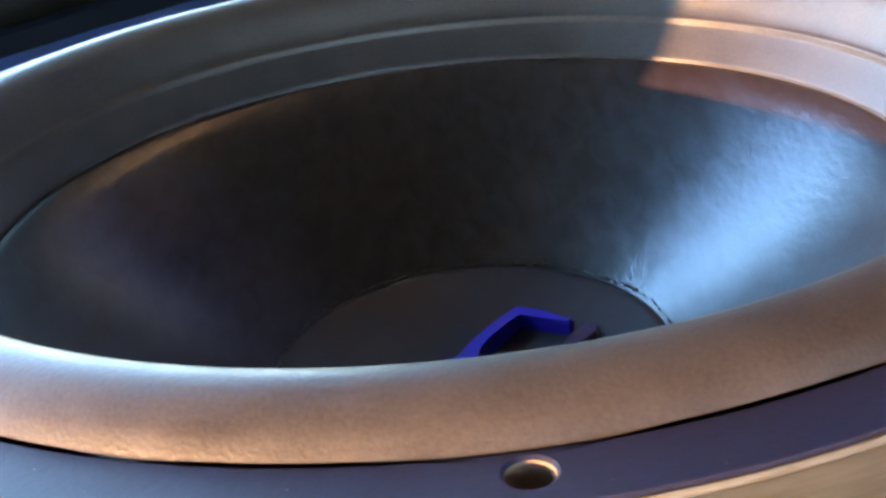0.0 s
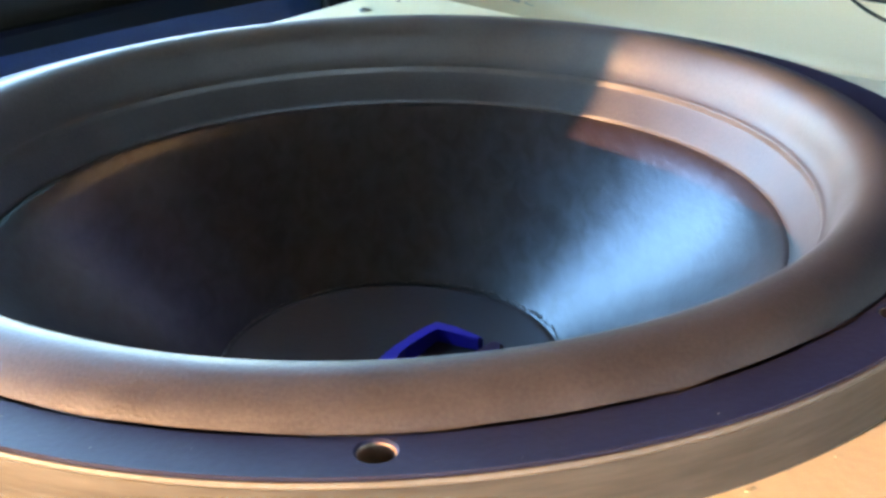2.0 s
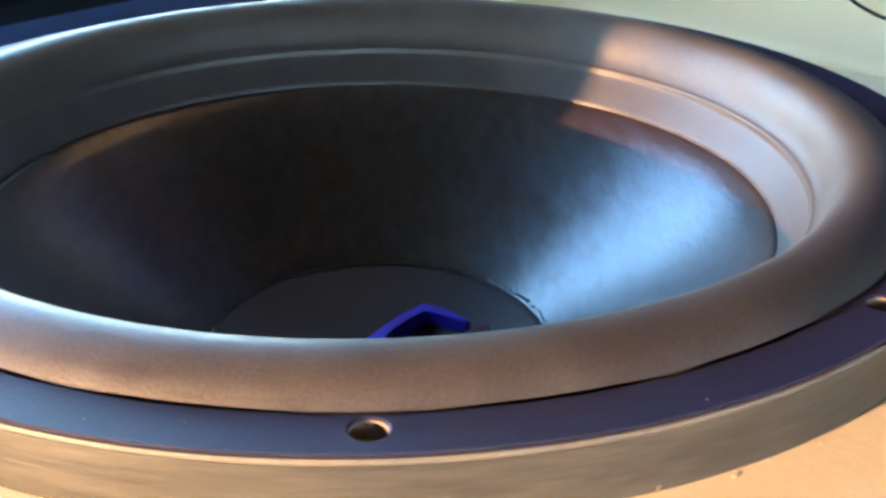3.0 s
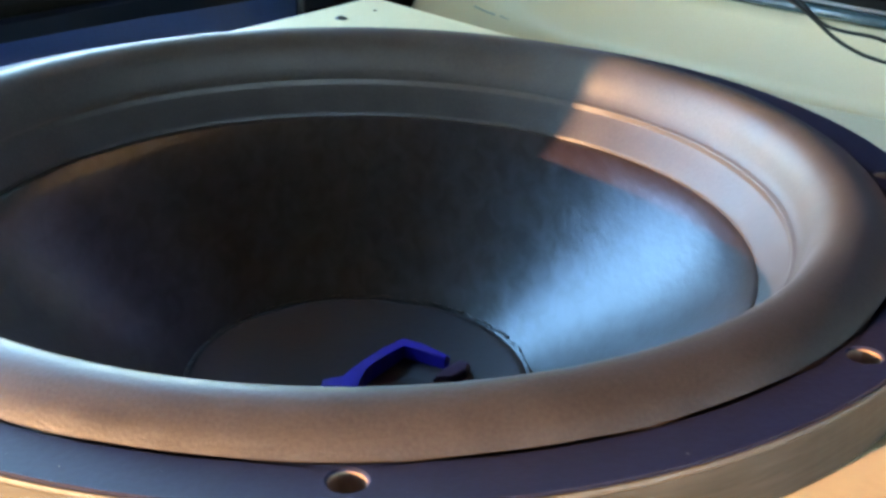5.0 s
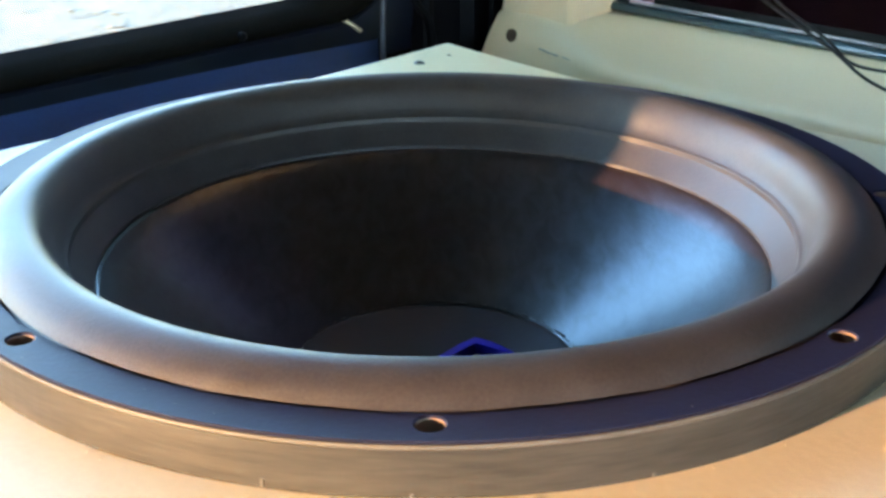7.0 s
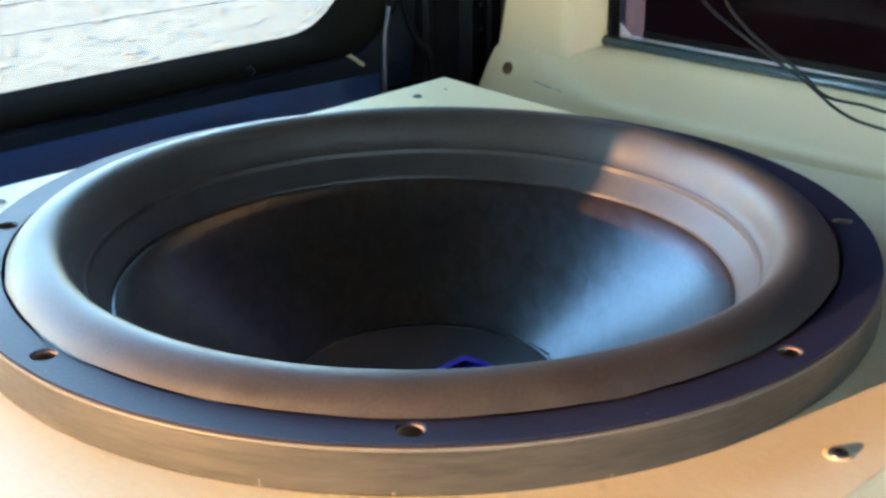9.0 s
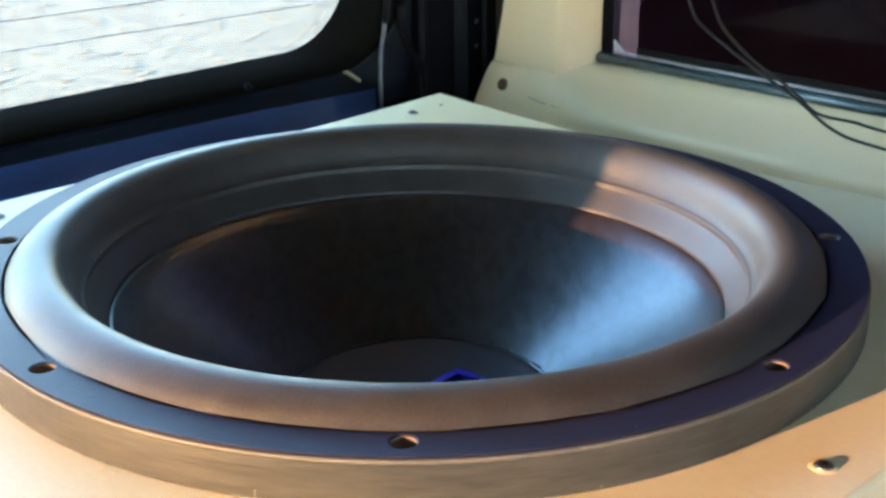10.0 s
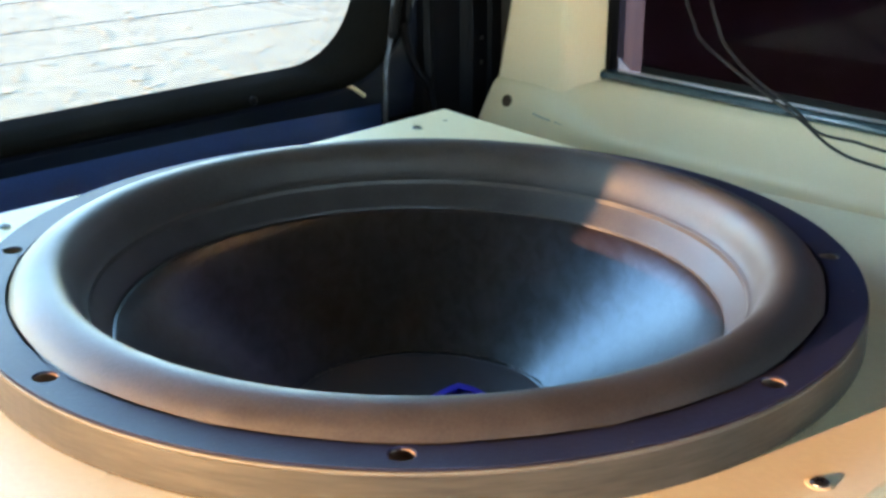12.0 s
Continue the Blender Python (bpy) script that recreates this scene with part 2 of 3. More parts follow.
def plate_with_holes(r0, r1, z0, z1, count, radius, at, phase=0.0, m=48, chamfer=0.0006):
    """A flat ring with a round hole in the middle of each of its sectors."""
    bm = bmesh.new()
    step = 2 * math.pi / count

    def border(a):
        q = m // 4
        ts = [(-0.5 + i / q) for i in range(q)]
        arc_in = [(r0, a + t * step) for t in ts]
        side_b = [(r0 + (r1 - r0) * i / q, a + step / 2) for i in range(q)]
        arc_out = [(r1, a - t * step) for t in ts]
        side_a = [(r1 + (r0 - r1) * i / q, a - step / 2) for i in range(q)]
        return [Vector((r * math.cos(t), r * math.sin(t), 0)) for r, t in arc_in + side_b + arc_out + side_a]

    for k in range(count):
        a = phase + k * step
        edge = border(a)
        mid = Vector((at * math.cos(a), at * math.sin(a), 0))
        hole = []
        for i in range(m):
            t = a + math.pi + math.pi / 4 * (1 - 8 * i / m)
            hole.append(mid + radius * Vector((math.cos(t), math.sin(t), 0)))
        rows = []
        for ring, z in ((edge, z1), (hole, z1), ([mid + (p - mid) * (1 - chamfer / radius) for p in hole], z1 - chamfer), ([mid + (p - mid) * (1 - chamfer / radius) for p in hole], z0), (edge, z0)):
            rows.append([bm.verts.new((p.x, p.y, z)) for p in ring])
        for u, v in zip(rows, rows[1:]):
            for i in range(m):
                bm.faces.new((u[i], u[(i + 1) % m], v[(i + 1) % m], v[i]))
        q = m // 4
        for i in list(range(0, q)) + list(range(2 * q, 3 * q)):
            bm.faces.new((rows[0][i], rows[0][(i + 1) % m], rows[-1][(i + 1) % m], rows[-1][i]))
    bmesh.ops.remove_doubles(bm, verts=bm.verts[:], dist=1e-5)
    return bm


# The car stands at 45 degrees to the view: s runs forward along its side wall, w out through that wall.
CAR = pose(0.007, 0.34, 0, 0, 0, -45)


# ---- ground and car shell ----
def ground():
    bm = bmesh.new()
    bmesh.ops.create_grid(bm, x_segments=40, y_segments=40, size=400)
    ob = tagged(part("ground", bm, GRAVEL), "pale sunlit gravel ground outside the car", "ground", kind="structure")
    ob.location = (0, 0, -1.0)


def gravel_stones():
    """Loose pale stones that stand out of the gravel behind the car."""
    rnd = random.Random(3)
    ball = bmesh.new()
    bmesh.ops.create_icosphere(ball, subdivisions=1, radius=1)
    pts = [v.co.copy() for v in ball.verts]
    tris = [[v.index for v in f.verts] for f in ball.faces]
    ball.free()
    verts, faces = [], []
    for i in range(3000):
        y = 3.2 + 5.5 * rnd.random()
        x = -y * 0.36 + rnd.uniform(-0.55, 1.6) * y * 0.25
        size = 0.006 + 0.017 * rnd.random() ** 3
        m = pose(x, y, -1.0 + size * 0.25, 0, 0, rnd.uniform(0, 360)) @ Matrix.Diagonal((size * rnd.uniform(0.8, 1.5), size, size * rnd.uniform(0.07, 0.16), 1))
        at = len(verts)
        verts += [m @ (p * rnd.uniform(0.75, 1.2)) for p in pts]
        faces += [[at + j for j in f] for f in tris]
    me = bpy.data.meshes.new("gravel_stones")
    me.from_pydata(verts, [], faces)
    me.materials.append(STONE)
    tagged(part("gravel_stones", me, None), "loose pale stones lying on the gravel", "stones", kind="stuff")


def shell():
    def wall(name, bm, mat, label):
        ob = tagged(part(name, bm, mat), label, "wall", kind="structure")
        ob.matrix_world = CAR
        return ob
    def holed(axis, near, far, size, openings):
        """A slab with rectangular openings in one row; size and openings are (along0, along1, z0, z1)."""
        a0, a1, z0, z1 = size
        cuts = sorted(openings)
        cells, at = [], a0
        for o in cuts:
            cells += [(at, o[0], z0, z1), (o[0], o[1], z0, o[2]), (o[0], o[1], o[3], z1)]
            at = o[1]
        cells.append((at, a1, z0, z1))
        bm = bmesh.new()
        for b0, b1, y0, y1 in cells:
            made = bmesh.ops.create_cube(bm, size=1)["verts"]
            for v in made:
                along, z, deep = (b0 + b1) / 2 + v.co.x * (b1 - b0), (y0 + y1) / 2 + v.co.z * (y1 - y0), (near + far) / 2 + v.co.y * (far - near)
                v.co = Vector((along, deep, z)) if axis == "s" else Vector((deep, along, z))
        return bm
    tagged(wall("floor", box(-0.12, 2.2, -1.36, 0.16, -0.46, -0.42), CARPET, "pale cargo floor lining below the speaker box"), category="floor")
    tagged(wall("ceiling", box(-0.16, 2.25, -1.4, 0.22, 0.75, 0.79), HEADLINER, "brown cloth headliner over the load space"), category="ceiling")
    wall("wall_front", holed("w", 2.2, 2.25, (-1.4, 0.22, -0.8, 0.75), [(-1.25, -0.1, 0.16, 0.4)]), DARKWALL, "dark lining round the windscreen opening")
    # Unseen wall: the first opening's edges are set to shape the sunbeam.
    wall("wall_opposite", holed("s", -1.4, -1.36, (-0.16, 2.2, -0.8, 0.75), [(-0.0105, 0.95, -0.12, 0.197), (1.2, 2.1, 0.08, 0.5)]), DARKWALL, "unseen dark side wall, first opening cut to shape sunlight")
    wall("wall_side", holed("s", 0.162, 0.184, (-0.16, 2.2, -0.8, 0.75), [(0.012, 1.0, -0.02, 0.42), (1.35, 2.1, 0.12, 0.36)]), DARKWALL, "dark lined side wall of the load space round the window")
    wall("window_1", box(-0.03, 0.97, -1.385, -1.381, -0.14, 0.21), SHADE, "smoked glass in the opposite side window")
    # added, unseen blocker outside that keeps the low sun off the corner pillar
    bm = loft([[(p, d, z) for p, z in ((-0.46, -1.0), (-0.185, -1.0), (-0.185, 0.86), (-0.278, 0.86), (-0.278, 3.0), (-0.46, 3.0))] for d in (-0.15, 0.15)], cap=True)
    blocker = part("sun_blocker", bm, DARKWALL)
    tagged(blocker, "added unseen slab outside that blocks the low sun", "wall", kind="structure")
    blocker.matrix_world = pose(-4 * SUN_X, -4 * SUN_Y, 0, 0, 0, math.degrees(math.atan2(-SUN_X, SUN_Y)))
    wall("underbody", box(-0.16, 2.2, -1.35, 0.16, -0.8, -0.5), BLACK, "dark underside of the car body")


def tailgate():
    gate = thing("tailgate", "dark navy tailgate with a bright rear window, behind the speaker box", "tailgate", CAR)

    def ring(s, lo, ri, r, up=0.02, le=0.02):
        return [(s, w, z) for w, z in rounded(-1.02 - le, 0.03 + ri, -0.006 - lo, 0.69 + up, r)]
    bm = loft([ring(-0.128, -0.002, -0.002, 0.064), ring(-0.116, 0.001, 0.003, 0.066), ring(-0.104, 0.005, 0.018, 0.072),
               ring(-0.1, 0.011, 0.03, 0.078), ring(-0.103, 0.015, 0.039, 0.08), ring(-0.112, 0.016, 0.04, 0.08)])
    part("window_seal", bm, BLACK, gate, "wide black rubber window surround", smooth=True)
    bm = loft([ring(-0.13, 0.004, 0.006, 0.066), ring(-0.1325, 0.004, 0.006, 0.066)], cap=True)
    pane = part("pane", bm, PANE, gate, "clear rear window glass")
    pane.visible_shadow = False
    for i in range(9):
        z = 0.0278 + 0.0186 * i
        part("heating_wire", tube([(-0.1285, -0.95, z + 0.012), (-0.1285, -0.3, z + 0.0035), (-0.1285, -0.006 + min(i, 3) * 0.004, z)], 0.00035, 5, 4), STEEL, pane, "thin heating line on the glass")
    outer = [(-0.118, w, z) for w, z in rounded(-1.36, 0.1615, -0.0565, 0.75, 0.004)]
    bm = loft([ring(-0.109, 0.015, 0.039, 0.08), ring(-0.106, 0.019, 0.043, 0.082), outer, [(-0.15, p[1], p[2]) for p in outer], ring(-0.15, 0.015, 0.039, 0.08)])
    part("inner_panel", bm, NAVY, gate, "navy painted inner panel, darkened for its shade")
    flare = [(-0.1125, -0.0255), (-0.1118, -0.0305), (-0.1098, -0.0365), (-0.1055, -0.0435), (-0.0985, -0.0505), (-0.09, -0.056), (-0.0845, -0.0582), (-0.09, -0.0605), (-0.118, -0.06)]
    # Ledge colour carries the sky's blue sheen; its taper follows the sheen's fade.
    part("lower_ledge", loft([[(-0.1125 + (s + 0.1125) * k, w, z) for s, z in flare] for w, k in ((-1.3, 1), (-0.3, 1), (-0.2, 0.95), (-0.13, 0.8), (-0.07, 0.5), (-0.02, 0.2), (0.04, 0.04))], cap=True), LEDGE_SKY_SHEEN, gate, "lower door ledge with the sky's blue sheen painted in", smooth=True)
    fold = [(-0.112, 0.074), (-0.1, 0.075), (-0.0965, 0.0785), (-0.0965, 0.0815), (-0.1, 0.084), (-0.1045, 0.09), (-0.1045, 0.119), (-0.1, 0.124), (-0.0975, 0.1275),
            (-0.0975, 0.1325), (-0.1015, 0.135), (-0.1015, 0.148), (-0.0985, 0.1505), (-0.0985, 0.1615), (-0.112, 0.1615)]
    part("corner_jamb", loft([[(a - 0.02 * max(0.0, z), b, z) for a, b in fold] for z in (-0.3, 0.0, 0.3, 0.75)], cap=True), JAMB, gate, "black folded metal jamb in the corner")
    part("wire_loop", tube([(-0.094, 0.053, 0.4), (-0.094, 0.0535, 0.06), (-0.095, 0.05, 0.022), (-0.0955, 0.055, 0.0), (-0.0955, 0.065, -0.018), (-0.0955, 0.078, -0.036), (-0.0955, 0.085, -0.1)], 0.0032), JAMB, gate, "black wire loop beside the rod", smooth=True)
    for z in (0.0, -0.02):
        part("latch_plate", box(-0.1015, -0.1, 0.139, 0.1425, z - 0.0035, z, 0.0006), STEEL, gate, "small steel latch plate")
    part("lower_skin", box(-0.155, -0.125, -1.35, 0.16, -0.8, -0.052), BLACK, gate, "black lower door skin")
    part("rod", tube([(-0.098, 0.031, -0.2), (-0.098, 0.0325, -0.03), (-0.097, 0.037, 0.01), (-0.096, 0.041, 0.06), (-0.096, 0.045, 0.4)], 0.002), ROD, gate, "worn grey-blue rod", smooth=True)
    part("rod_tape", tube([(-0.0965, 0.0395, 0.012), (-0.096, 0.0415, 0.03), (-0.0955, 0.0445, 0.05), (-0.0955, 0.0455, 0.1)], 0.0042, 9, 3), JAMB, gate, "black tape wound round the rod", smooth=True)
    part("panel_crease", tube([(-0.107, -0.012, -0.0125), (-0.106, 0.004, -0.021), (-0.107, 0.019, -0.031)], 0.0017), PAINT_BOX, gate, "pale folded seam", smooth=True)
    part("plug", lathe([(0.0001, 0.0022), (0.002, 0.002), (0.003, 0.001), (0.003, -0.002)], 16), JAMB, gate, "small round plug", smooth=True).matrix_local = pose(-0.0995, -0.0906, -0.0155, 0, 90, 0)


def side_trim():
    trim = thing("side_trim", "beige moulded plastic trim along the side wall under the window", "trim panel", CAR)

    def profile(s, k):
        """k is 0 along the window and 1 at the pillar's foot."""
        low = [(0.112, -0.35), (0.1205, -0.066), (0.1168, -0.0572), (0.1172, -0.0525), (0.1205, -0.0493), (0.132, -0.0445), (0.151, -0.0262), (0.158, -0.0212), (0.163, -0.0205), (0.163, -0.35)]
        high = [(0.112, -0.35), (0.1145, -0.07), (0.115, -0.058), (0.1183, -0.045), (0.1232, -0.0305), (0.1255, -0.0272), (0.13, -0.025), (0.15, -0.0225), (0.163, -0.0205), (0.163, -0.35)]
        return [(s, a * (1 - k) + c * k, b * (1 - k) + d * k) for (a, b), (c, d) in zip(low, high)]
    rows = [(-0.079, 1), (-0.0775, 1), (-0.06, 1), (-0.03, 1), (-0.01, 0.9), (0.01, 0.6), (0.03, 0.25), (0.05, 0.06), (0.07, 0), (0.3, 0), (1.2, 0)]
    loops = [profile(s, k) for s, k in rows]
    mid = Vector((0, 0.138, -0.1))
    loops[0] = [(s + 0.0, mid.y + (w - mid.y) * 0.96, z - 0.001) for s, w, z in loops[0]]
    slant = [(x + max(0.0, (z + 0.06)) * 0.28 * (1 if x < -0.05 else 0), w, z) for loop in loops for x, w, z in loop]
    n = len(loops[0])
    loops = [slant[i:i + n] for i in range(0, len(slant), n)]
    part("ledge", loft(loops, cap=True), TRIM, trim, smooth=True)
    bm = loft([[(-0.0665 + 0.2 * z, 0.131, z), (-0.062 + 0.2 * z, 0.1275, z), (-0.011, 0.1275, z), (-0.0055, 0.1281, z), (-0.0015, 0.1305, z), (0.001, 0.1345, z), (0.0118, 0.1615, z), (0.0118, 0.163, z), (-0.067 + 0.2 * z, 0.163, z)] for z in (-0.034, 0.1, 0.25, 0.5, 0.75)], cap=True)
    part("pillar_cover", bm, TRIM, trim)
    # Raised dark disc stands in for the open, shaded hole.
    plug = part("fixing_hole", lathe([(0.0049, 0.0), (0.0047, 0.0009), (0.0043, 0.001), (0.004, 0.0005), (0.0001, 0.0004)], 24), HOLE, trim, "round fixing hole, a disc with its shade in the colour", smooth=True)
    plug.matrix_local = pose(-0.0511, 0.1192, -0.0421, 72, 0, 0)
    part("scuff", tube([(-0.022, 0.1172, -0.0468), (-0.012, 0.117, -0.0484), (-0.004, 0.1172, -0.0492)], 0.0007, 5, 3), SCUFF, trim, "faint grey scuff mark")
    part("scuff", tube([(0.0, 0.1174, -0.0492), (0.009, 0.1177, -0.0508)], 0.0005, 5, 3), SCUFF, trim, "faint grey scuff mark")
    return trim


def side_window():
    win = thing("side_window", "dark tinted side window with a grey rubber seal", "window", CAR)
    pane = part("pane", box(0.012, 1.0, 0.172, 0.176, -0.02, 0.42), TINTED, win, "dark tinted glass")
    part("tint_film", box(0.0395, 1.0, 0.1712, 0.1716, -0.0136, 0.42), FILM, pane, "dark tint film that stops short of the edge")
    # White triangle put in for the bright daylight at the glass corner.
    bm = bmesh.new()
    tri = [bm.verts.new(p) for p in ((0.0178, 0.1702, -0.0132), (0.029, 0.1702, -0.0132), (0.0178, 0.1702, -0.0045))]
    tri += [bm.verts.new((v.co.x, 0.1708, v.co.z)) for v in tri]
    bm.faces.new(tri[:3])
    bm.faces.new(tri[3:])
    for i in range(3):
        bm.faces.new((tri[i], tri[(i + 1) % 3], tri[3 + (i + 1) % 3], tri[3 + i]))
    part("bright_corner", bm, WHITE, pane, "white patch standing in for bright daylight in the corner")
    prof = [(0.1635, -0.0208), (0.158, -0.0203), (0.1558, -0.0184), (0.1556, -0.016), (0.1572, -0.014), (0.1602, -0.0129), (0.1634, -0.0133), (0.1655, -0.0144), (0.1715, -0.0145), (0.1715, -0.0208)]
    part("seal", loft([[(s, w, z) for w, z in prof] for s in (0.012, 0.3, 1.0)], cap=True), SEAL, win, "grey-blue rubber sill seal", smooth=True)
    part("chrome_strip", box(0.02, 1.0, 0.167, 0.1695, -0.0144, -0.0126, 0.0004), CHROME, win, "thin bright metal strip")
    part("frit_band", box(0.0397, 1.0, 0.1701, 0.1709, -0.0143, -0.0075), FRIT, pane, "dark grey printed edge of the glass")
    part("side_seal", box(0.0122, 0.0158, 0.1618, 0.1713, -0.0142, 0.42, 0.001), BLACK, win, "black rubber upright seal")


# ---- speaker box and subwoofer ----
def speaker_box():
    cab = thing("speaker_box", "cream painted fibreboard speaker box in the car's rear corner", "speaker box", CAR)
    m = 240
    cs, cw, r = 0.2355, -0.2454, 0.176
    outer, rim = [], []
    s0, s1, w0, w1 = 0.0, 0.468, -0.95, 0.0
    for i in range(m):
        t = 2 * math.pi * i / m
        c, s = math.cos(t), math.sin(t)
        reach = min(((s1 - cs) if c > 0 else (s0 - cs)) / c if abs(c) > 1e-6 else 9, ((w1 - cw) if s > 0 else (w0 - cw)) / s if abs(s) > 1e-6 else 9)
        outer.append((cs + c * reach, cw + s * reach))
        rim.append((cs + r * c, cw + r * s))
    for corner in ((s0, w0), (s0, w1), (s1, w0), (s1, w1)):
        i = min(range(m), key=lambda j: (outer[j][0] - corner[0]) ** 2 + (outer[j][1] - corner[1]) ** 2)
        outer[i] = corner
    def ring(pts, z, k=0.0):
        """The board's outline, whose two back edges are cut slightly hollow."""
        out = []
        for a, b in pts:
            dent_w = 0.011 * math.sin(math.pi * min(a, 0.33) / 0.33) if 0 < a and b > w1 - 1e-6 else 0.0
            dent_s = 0.006 * math.sin(math.pi * min(-b, 0.3) / 0.3) if b < 0 and a < s0 + 1e-6 else 0.0
            out.append((min(max(a, s0 + k), s1 - k) + dent_s, min(max(b, w0 + k), w1 - k) - dent_w, z))
        return out
    bm = loft([ring(rim, -0.036), ring(rim, -0.018), ring(outer, -0.018, 0.0018), ring(outer, -0.0185, 0.0006), ring(outer, -0.0198), ring(outer, -0.036), ring(rim, -0.036)])
    part("top_panel", bm, PAINT_BOX, cab)
    # Dark discs give the shade inside two tiny holes.
    for x, y in ((0.0265, -0.0252), (0.0379, -0.3386)):
        part("pilot_hole", lathe([(0.0013, 0.0002), (0.0012, 0.0004), (0.0001, 0.0003)], 14), HOLE, cab, "tiny screw hole, its shade given by a dark disc").matrix_local = pose(x, y, -0.018)
    part("front_panel", box(0.45, 0.466, -0.948, -0.002, -0.42, -0.0362), PAINT_BOX, cab)
    part("back_panel", box(0.009, 0.025, -0.948, -0.014, -0.42, -0.0362), PAINT_BOX, cab)
    part("end_panel", box(0.0252, 0.4498, -0.03, -0.014, -0.42, -0.0362), PAINT_BOX, cab)
    part("end_panel", box(0.0252, 0.4498, -0.948, -0.932, -0.42, -0.0362), PAINT_BOX, cab)


def screw(x, y, tilt=0.0):
    ob = thing("screw", "small cross-head steel screw sunk in the cream board", "screw", pose(x, y, -0.018, tilt, 0, 25), "screws of the speaker box")
    head = part("head", lathe([(0.0032, 0.0001), (0.0033, 0.0005), (0.0028, 0.0011), (0.0018, 0.0014), (0.0008, 0.0015), (0.0001, 0.0011)], 24), STEEL, ob, smooth=True)
    part("slot", box(-0.0017, 0.0017, -0.0003, 0.0003, 0.0009, 0.00156), BLACK, head)
    part("slot", box(-0.0003, 0.0003, -0.0017, 0.0017, 0.0009, 0.00157), BLACK, head)
    part("collar", lathe([(0.0034, 0.0004), (0.0041, 0.0004), (0.005, 0.00005)], 24), PAINT_BOX, ob, "raised ring of cracked paint", smooth=True)


def subwoofer():
    sub = thing("subwoofer", "large black subwoofer with wide grey rubber surround, face up", "subwoofer", pose(0, 0, 0))
    rim = part("mounting_rim", plate_with_holes(0.1776, 0.1928, -0.003, 0.0, 8, 0.0049, 0.1833, radians(-90)), BLACK_RIM, sub, "black mounting rim with eight holes")
    liner = finish(lathe([(0.0046, -0.0165), (0.0043, -0.006), (0.00415, -0.0012), (0.0043, -0.0007), (0.00475, -0.0006)], 24), "hole_liner", WOOD)
    # Dark disc put in for the shade at the bottom of a hole.
    dark = finish(lathe([(0.0045, -0.016), (0.0001, -0.0162)], 16), "hole_shade", HOLE)
    for k in range(8):
        a = radians(-90 + 45 * k)
        part("hole_liner", liner, None, rim, "raw fibreboard bolt hole").matrix_local = pose(0.1833 * math.cos(a), 0.1833 * math.sin(a), 0)
        part("hole_shade", dark, None, rim, "dark disc for the shade deep in a bolt hole").matrix_local = pose(0.1833 * math.cos(a), 0.1833 * math.sin(a), 0)
    prof = [(0.1779, -0.0012), (0.1774, -0.0014), (0.1768, -0.0011), (0.1757, 0.0003), (0.1742, 0.0028), (0.1717, 0.005), (0.1685, 0.0068), (0.165, 0.0079), (0.1618, 0.0082), (0.1588, 0.0079),
            (0.1559, 0.0067), (0.1534, 0.0044), (0.1513, 0.0011), (0.1496, -0.0029), (0.1485, -0.0059), (0.1475, -0.0078), (0.1466, -0.009), (0.1461, -0.0095),
            (0.1456, -0.0098), (0.1452, -0.01), (0.1449, -0.0104), (0.1448, -0.011), (0.1447, -0.0124), (0.1444, -0.013), (0.141, -0.0164), (0.1375, -0.0213), (0.1367, -0.0223), (0.1363, -0.0229), (0.1361, -0.0236), (0.136, -0.0243)]
    part("surround", lathe(prof, 200), RUBBER, sub, "wide grey half-roll rubber surround", smooth=True)
    cone = [(0.1368, -0.0246), (0.1352, -0.0247), (0.134, -0.0251)] + [(0.134 - 0.0728 * t, -0.0243 - 0.0545 * t - 0.002 * math.sin(math.pi * t)) for t in (0.1, 0.2, 0.35, 0.5, 0.65, 0.8, 0.9, 1.0)] + [(0.055, -0.083)]
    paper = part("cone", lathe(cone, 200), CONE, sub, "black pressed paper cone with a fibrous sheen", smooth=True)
    part("scratch", tube([(0.0043, 0.1219, -0.0344), (0.0038, 0.1135, -0.0409), (0.0024, 0.1048, -0.048)], 0.0002, 5, 4), RUBBER, paper, "faint grey scratch down the cone")
    dome = [(0.0618, -0.0778), (0.0606, -0.0772)] + [(r, -0.0772 - 0.009 * (1 - (r / 0.0606) ** 2)) for r in (0.059, 0.056, 0.051, 0.045, 0.038, 0.03, 0.02, 0.01, 0.0002)]
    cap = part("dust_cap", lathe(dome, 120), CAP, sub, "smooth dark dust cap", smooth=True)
    dash = box(-0.0022, 0.0022, -0.0005, 0.0005, -0.0004, 0.0006, 0.0003, 1)
    dash = finish(dash, "stitch", THREAD)
    rnd = random.Random(5)
    for i in range(72):
        a = 2 * math.pi * i / 72 + rnd.uniform(-0.012, 0.012)
        ob = part("stitch", dash, None, cap)
        rr = 0.0616 + rnd.uniform(-0.0004, 0.0004)
        ob.matrix_local = pose(rr * math.cos(a) + 0.0012, rr * math.sin(a) + 0.0006, -0.0768, rnd.uniform(-15, 15), 0, math.degrees(a) + 90 + rnd.uniform(-14, 14)) @ Matrix.Diagonal((rnd.uniform(0.3, 1.15), rnd.uniform(0.6, 1.3), 0.6, 1))

    def bar(name, pts, mat, label, z0=-0.0872, z1=-0.0785):
        bm = bmesh.new()
        lo, hi = [bm.verts.new((x, y + 0.0093, z0)) for x, y in pts], [bm.verts.new((x, y + 0.0093, z1)) for x, y in pts]
        bm.faces.new(lo)
        bm.faces.new(hi)
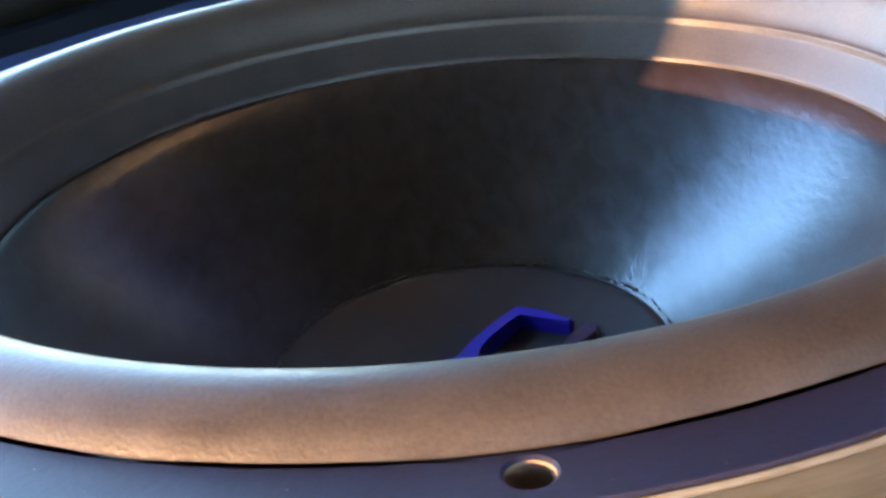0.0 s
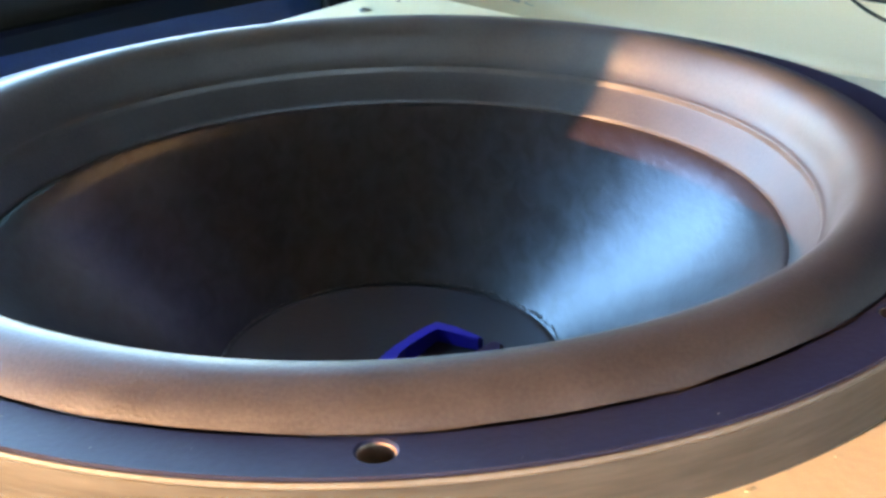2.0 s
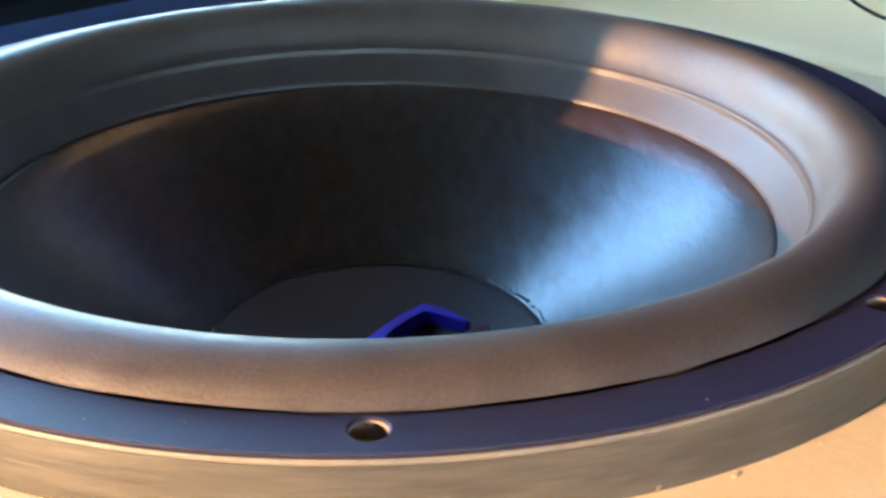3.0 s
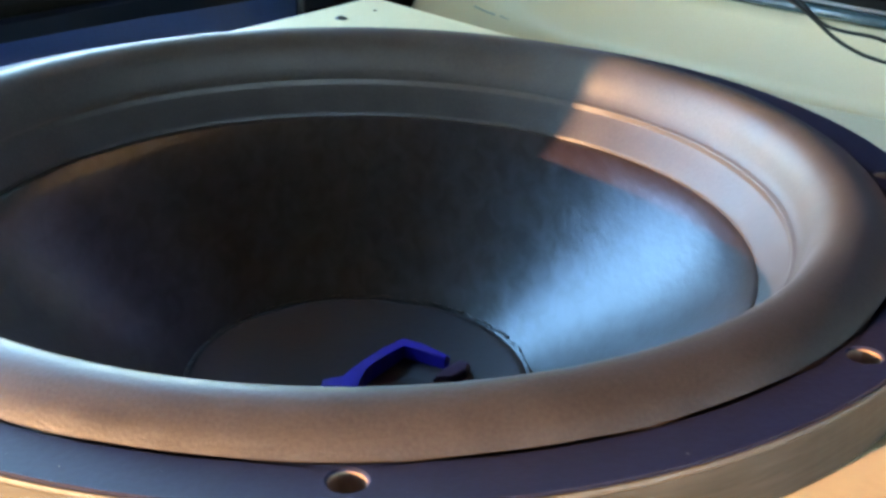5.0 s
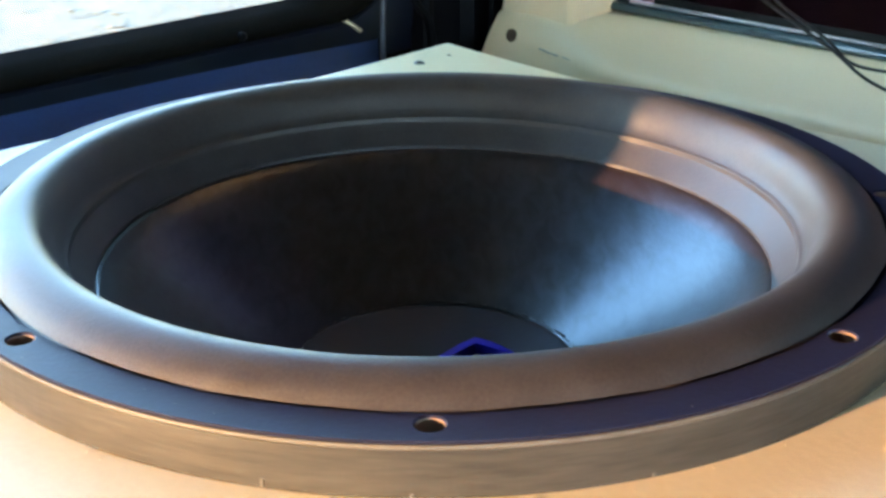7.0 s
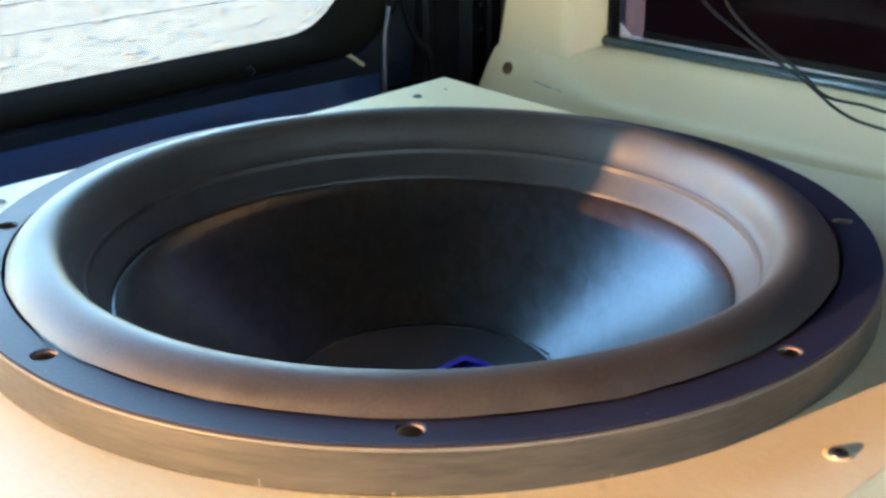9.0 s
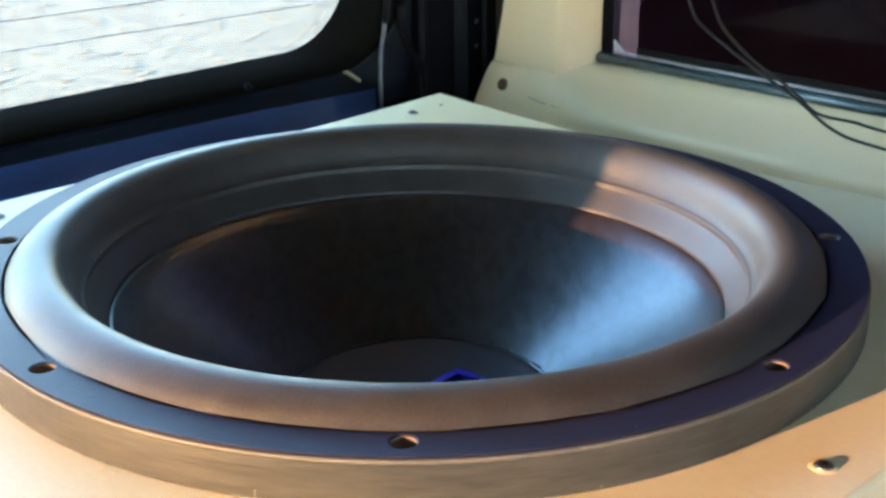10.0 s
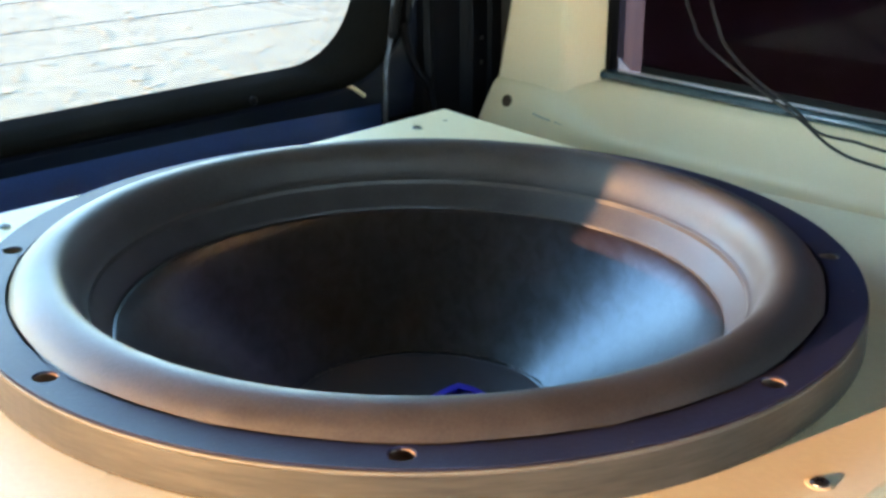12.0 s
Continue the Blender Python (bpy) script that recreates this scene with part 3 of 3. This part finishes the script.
        for i in range(len(pts)):
            bm.faces.new((lo[i], lo[(i + 1) % len(pts)], hi[(i + 1) % len(pts)], hi[i]))
        bmesh.ops.bevel(bm, geom=[e for e in bm.edges if all(v.co.z > z1 - 1e-5 for v in e.verts)], offset=0.0006, segments=2, affect="EDGES")
        part(name, bm, mat, cap, label)
    bar("emblem_bracket", [(0.0178, 0.0205), (0.0255, 0.0148), (0.0347, 0.0058), (0.0329, 0.0036), (0.018, 0.0146), (0.0134, 0.0091), (0.0058, 0.0006), (0.0028, -0.0046), (0.0014, -0.0122), (0.001, -0.017),
                           (-0.0125, -0.017), (-0.012, -0.0112), (-0.0043, -0.0099), (-0.002, -0.0046), (0.002, 0.0016), (0.0103, 0.0123)], BLUE, "raised glossy blue angular emblem")
    bar("emblem_bar", [(0.0385, 0.003), (0.042, 0.0003), (0.0404, -0.005), (0.0345, -0.0105), (0.028, -0.0105), (0.0324, -0.0028)], PURPLE, "dark violet emblem bar")
    return sub


def spacer_ring():
    ring = thing("spacer_ring", "taupe painted fibreboard spacer ring under the subwoofer", "spacer ring")
    prof = [(0.1885, -0.0178), (0.1936, -0.0178), (0.1938, -0.0172), (0.1936, -0.005), (0.1935, -0.0027), (0.1929, -0.0027), (0.1929, -0.0062), (0.1885, -0.0062)]
    part("board_edge", lathe(prof, 200, closed=True), SPACER, ring, "taupe painted edge with dark rubbed streaks")
    # Thin paler band along the ring's top edge.
    part("pale_edge", lathe([(0.1929, -0.0026), (0.1935, -0.0026), (0.1935, -0.002), (0.1933, -0.0013), (0.1929, -0.001)], 200, closed=True), PALE_PAINT, ring, "paler thin top edge", smooth=True)
    rnd = random.Random(8)
    for a in (-91.5, -104, -71):
        h = rnd.uniform(0.0012, 0.003)
        chip = part("paint_run", box(-0.0006, 0.0006, -0.00025, 0.00025, -0.0176, -0.0176 + h, 0.0002, 1), PALE_PAINT, ring, "pale paint run on the ring's foot")
        chip.matrix_local = pose(0.1938 * math.cos(radians(a)), 0.1938 * math.sin(radians(a)), 0, 0, 0, a + 90)


def paint_flakes():
    """Chips of cream paint and glue along the foot of the spacer ring."""
    rnd = random.Random(11)
    bm = bmesh.new()
    for i in range(22):
        a = radians(rnd.uniform(-150, -30))
        r = 0.1945 + abs(rnd.gauss(0, 0.0022)) - 0.0006
        made = bmesh.ops.create_cube(bm, size=1)["verts"]
        m = pose(r * math.cos(a), r * math.sin(a), -0.0177, rnd.uniform(-8, 8), rnd.uniform(-8, 8), rnd.uniform(0, 180)) @ Matrix.Diagonal((rnd.uniform(0.0005, 0.0014), rnd.uniform(0.0003, 0.0008), rnd.uniform(0.0001, 0.00025), 1))
        for v in made:
            v.co = m @ (v.co + Vector((rnd.uniform(-0.2, 0.2), rnd.uniform(-0.2, 0.2), 0)))
    tagged(part("paint_flakes", bm, PAINT_BOX), "chips of cream paint along the ring's foot", "paint chips", kind="stuff")


def dust_specks():
    """Pale specks of dust on the rim and the foot of the roll."""
    rnd = random.Random(17)
    verts, faces = [], []
    for i in range(22):
        a, r = radians(rnd.uniform(-140, 0)), rnd.uniform(0.179, 0.192)
        size = 0.0001 + 0.00022 * rnd.random() ** 3
        m = pose(r * math.cos(a), r * math.sin(a), 0.00006, 0, 0, rnd.uniform(0, 360))
        at = len(verts)
        verts += [m @ Vector((size * x * rnd.uniform(0.6, 1.5), size * y, z)) for x, y, z in ((1, 0, 0), (0, 1, 0), (-1, 0, 0), (0, -1, 0), (0, 0, size * 0.8))]
        faces += [[at, at + 1, at + 4], [at + 1, at + 2, at + 4], [at + 2, at + 3, at + 4], [at + 3, at, at + 4]]
    me = bpy.data.meshes.new("dust_specks")
    me.from_pydata(verts, [], faces)
    me.materials.append(DUST)
    tagged(part("dust_specks", me, None), "pale dust specks on the dark rim", "dust", kind="stuff")


def cable(points, name_label, r=0.001):
    ob = part("cable", tube(points, r), CABLE, None, "", smooth=True)
    ob.matrix_world = CAR
    tagged(ob, name_label, "cable", "loose cables by the window")


ground()
gravel_stones()
shell()
tailgate()
side_trim()
side_window()
speaker_box()
spacer_ring()
paint_flakes()
subwoofer()
dust_specks()
for x, y in ((0.1375, -0.169), (-0.0105, 0.2835), (-0.2165, 0.0824)):
    screw(x, y)
cable([(0.117, 0.09, 0.2), (0.1275, 0.09, 0.1), (0.134, 0.09, 0.064), (0.1412, 0.09, 0.0485), (0.1488, 0.09, 0.0373), (0.1758, 0.09, 0.0222), (0.206, 0.09, 0.0078), (0.2269, 0.09, -0.0018), (0.2515, 0.09, -0.015), (0.2846, 0.09, -0.0199), (0.4, 0.1, -0.03)], "thin black loose cable hanging before the side window")
cable([(0.136, 0.092, 0.2), (0.1455, 0.092, 0.1), (0.1515, 0.092, 0.066), (0.1582, 0.092, 0.0495), (0.1661, 0.092, 0.036), (0.1885, 0.092, 0.0194), (0.2183, 0.0925, 0.0046), (0.2372, 0.0925, -0.0071), (0.2637, 0.0925, -0.0082), (0.2833, 0.093, -0.0102), (0.4, 0.1, -0.02)], "thin black loose cable hanging before the side window")
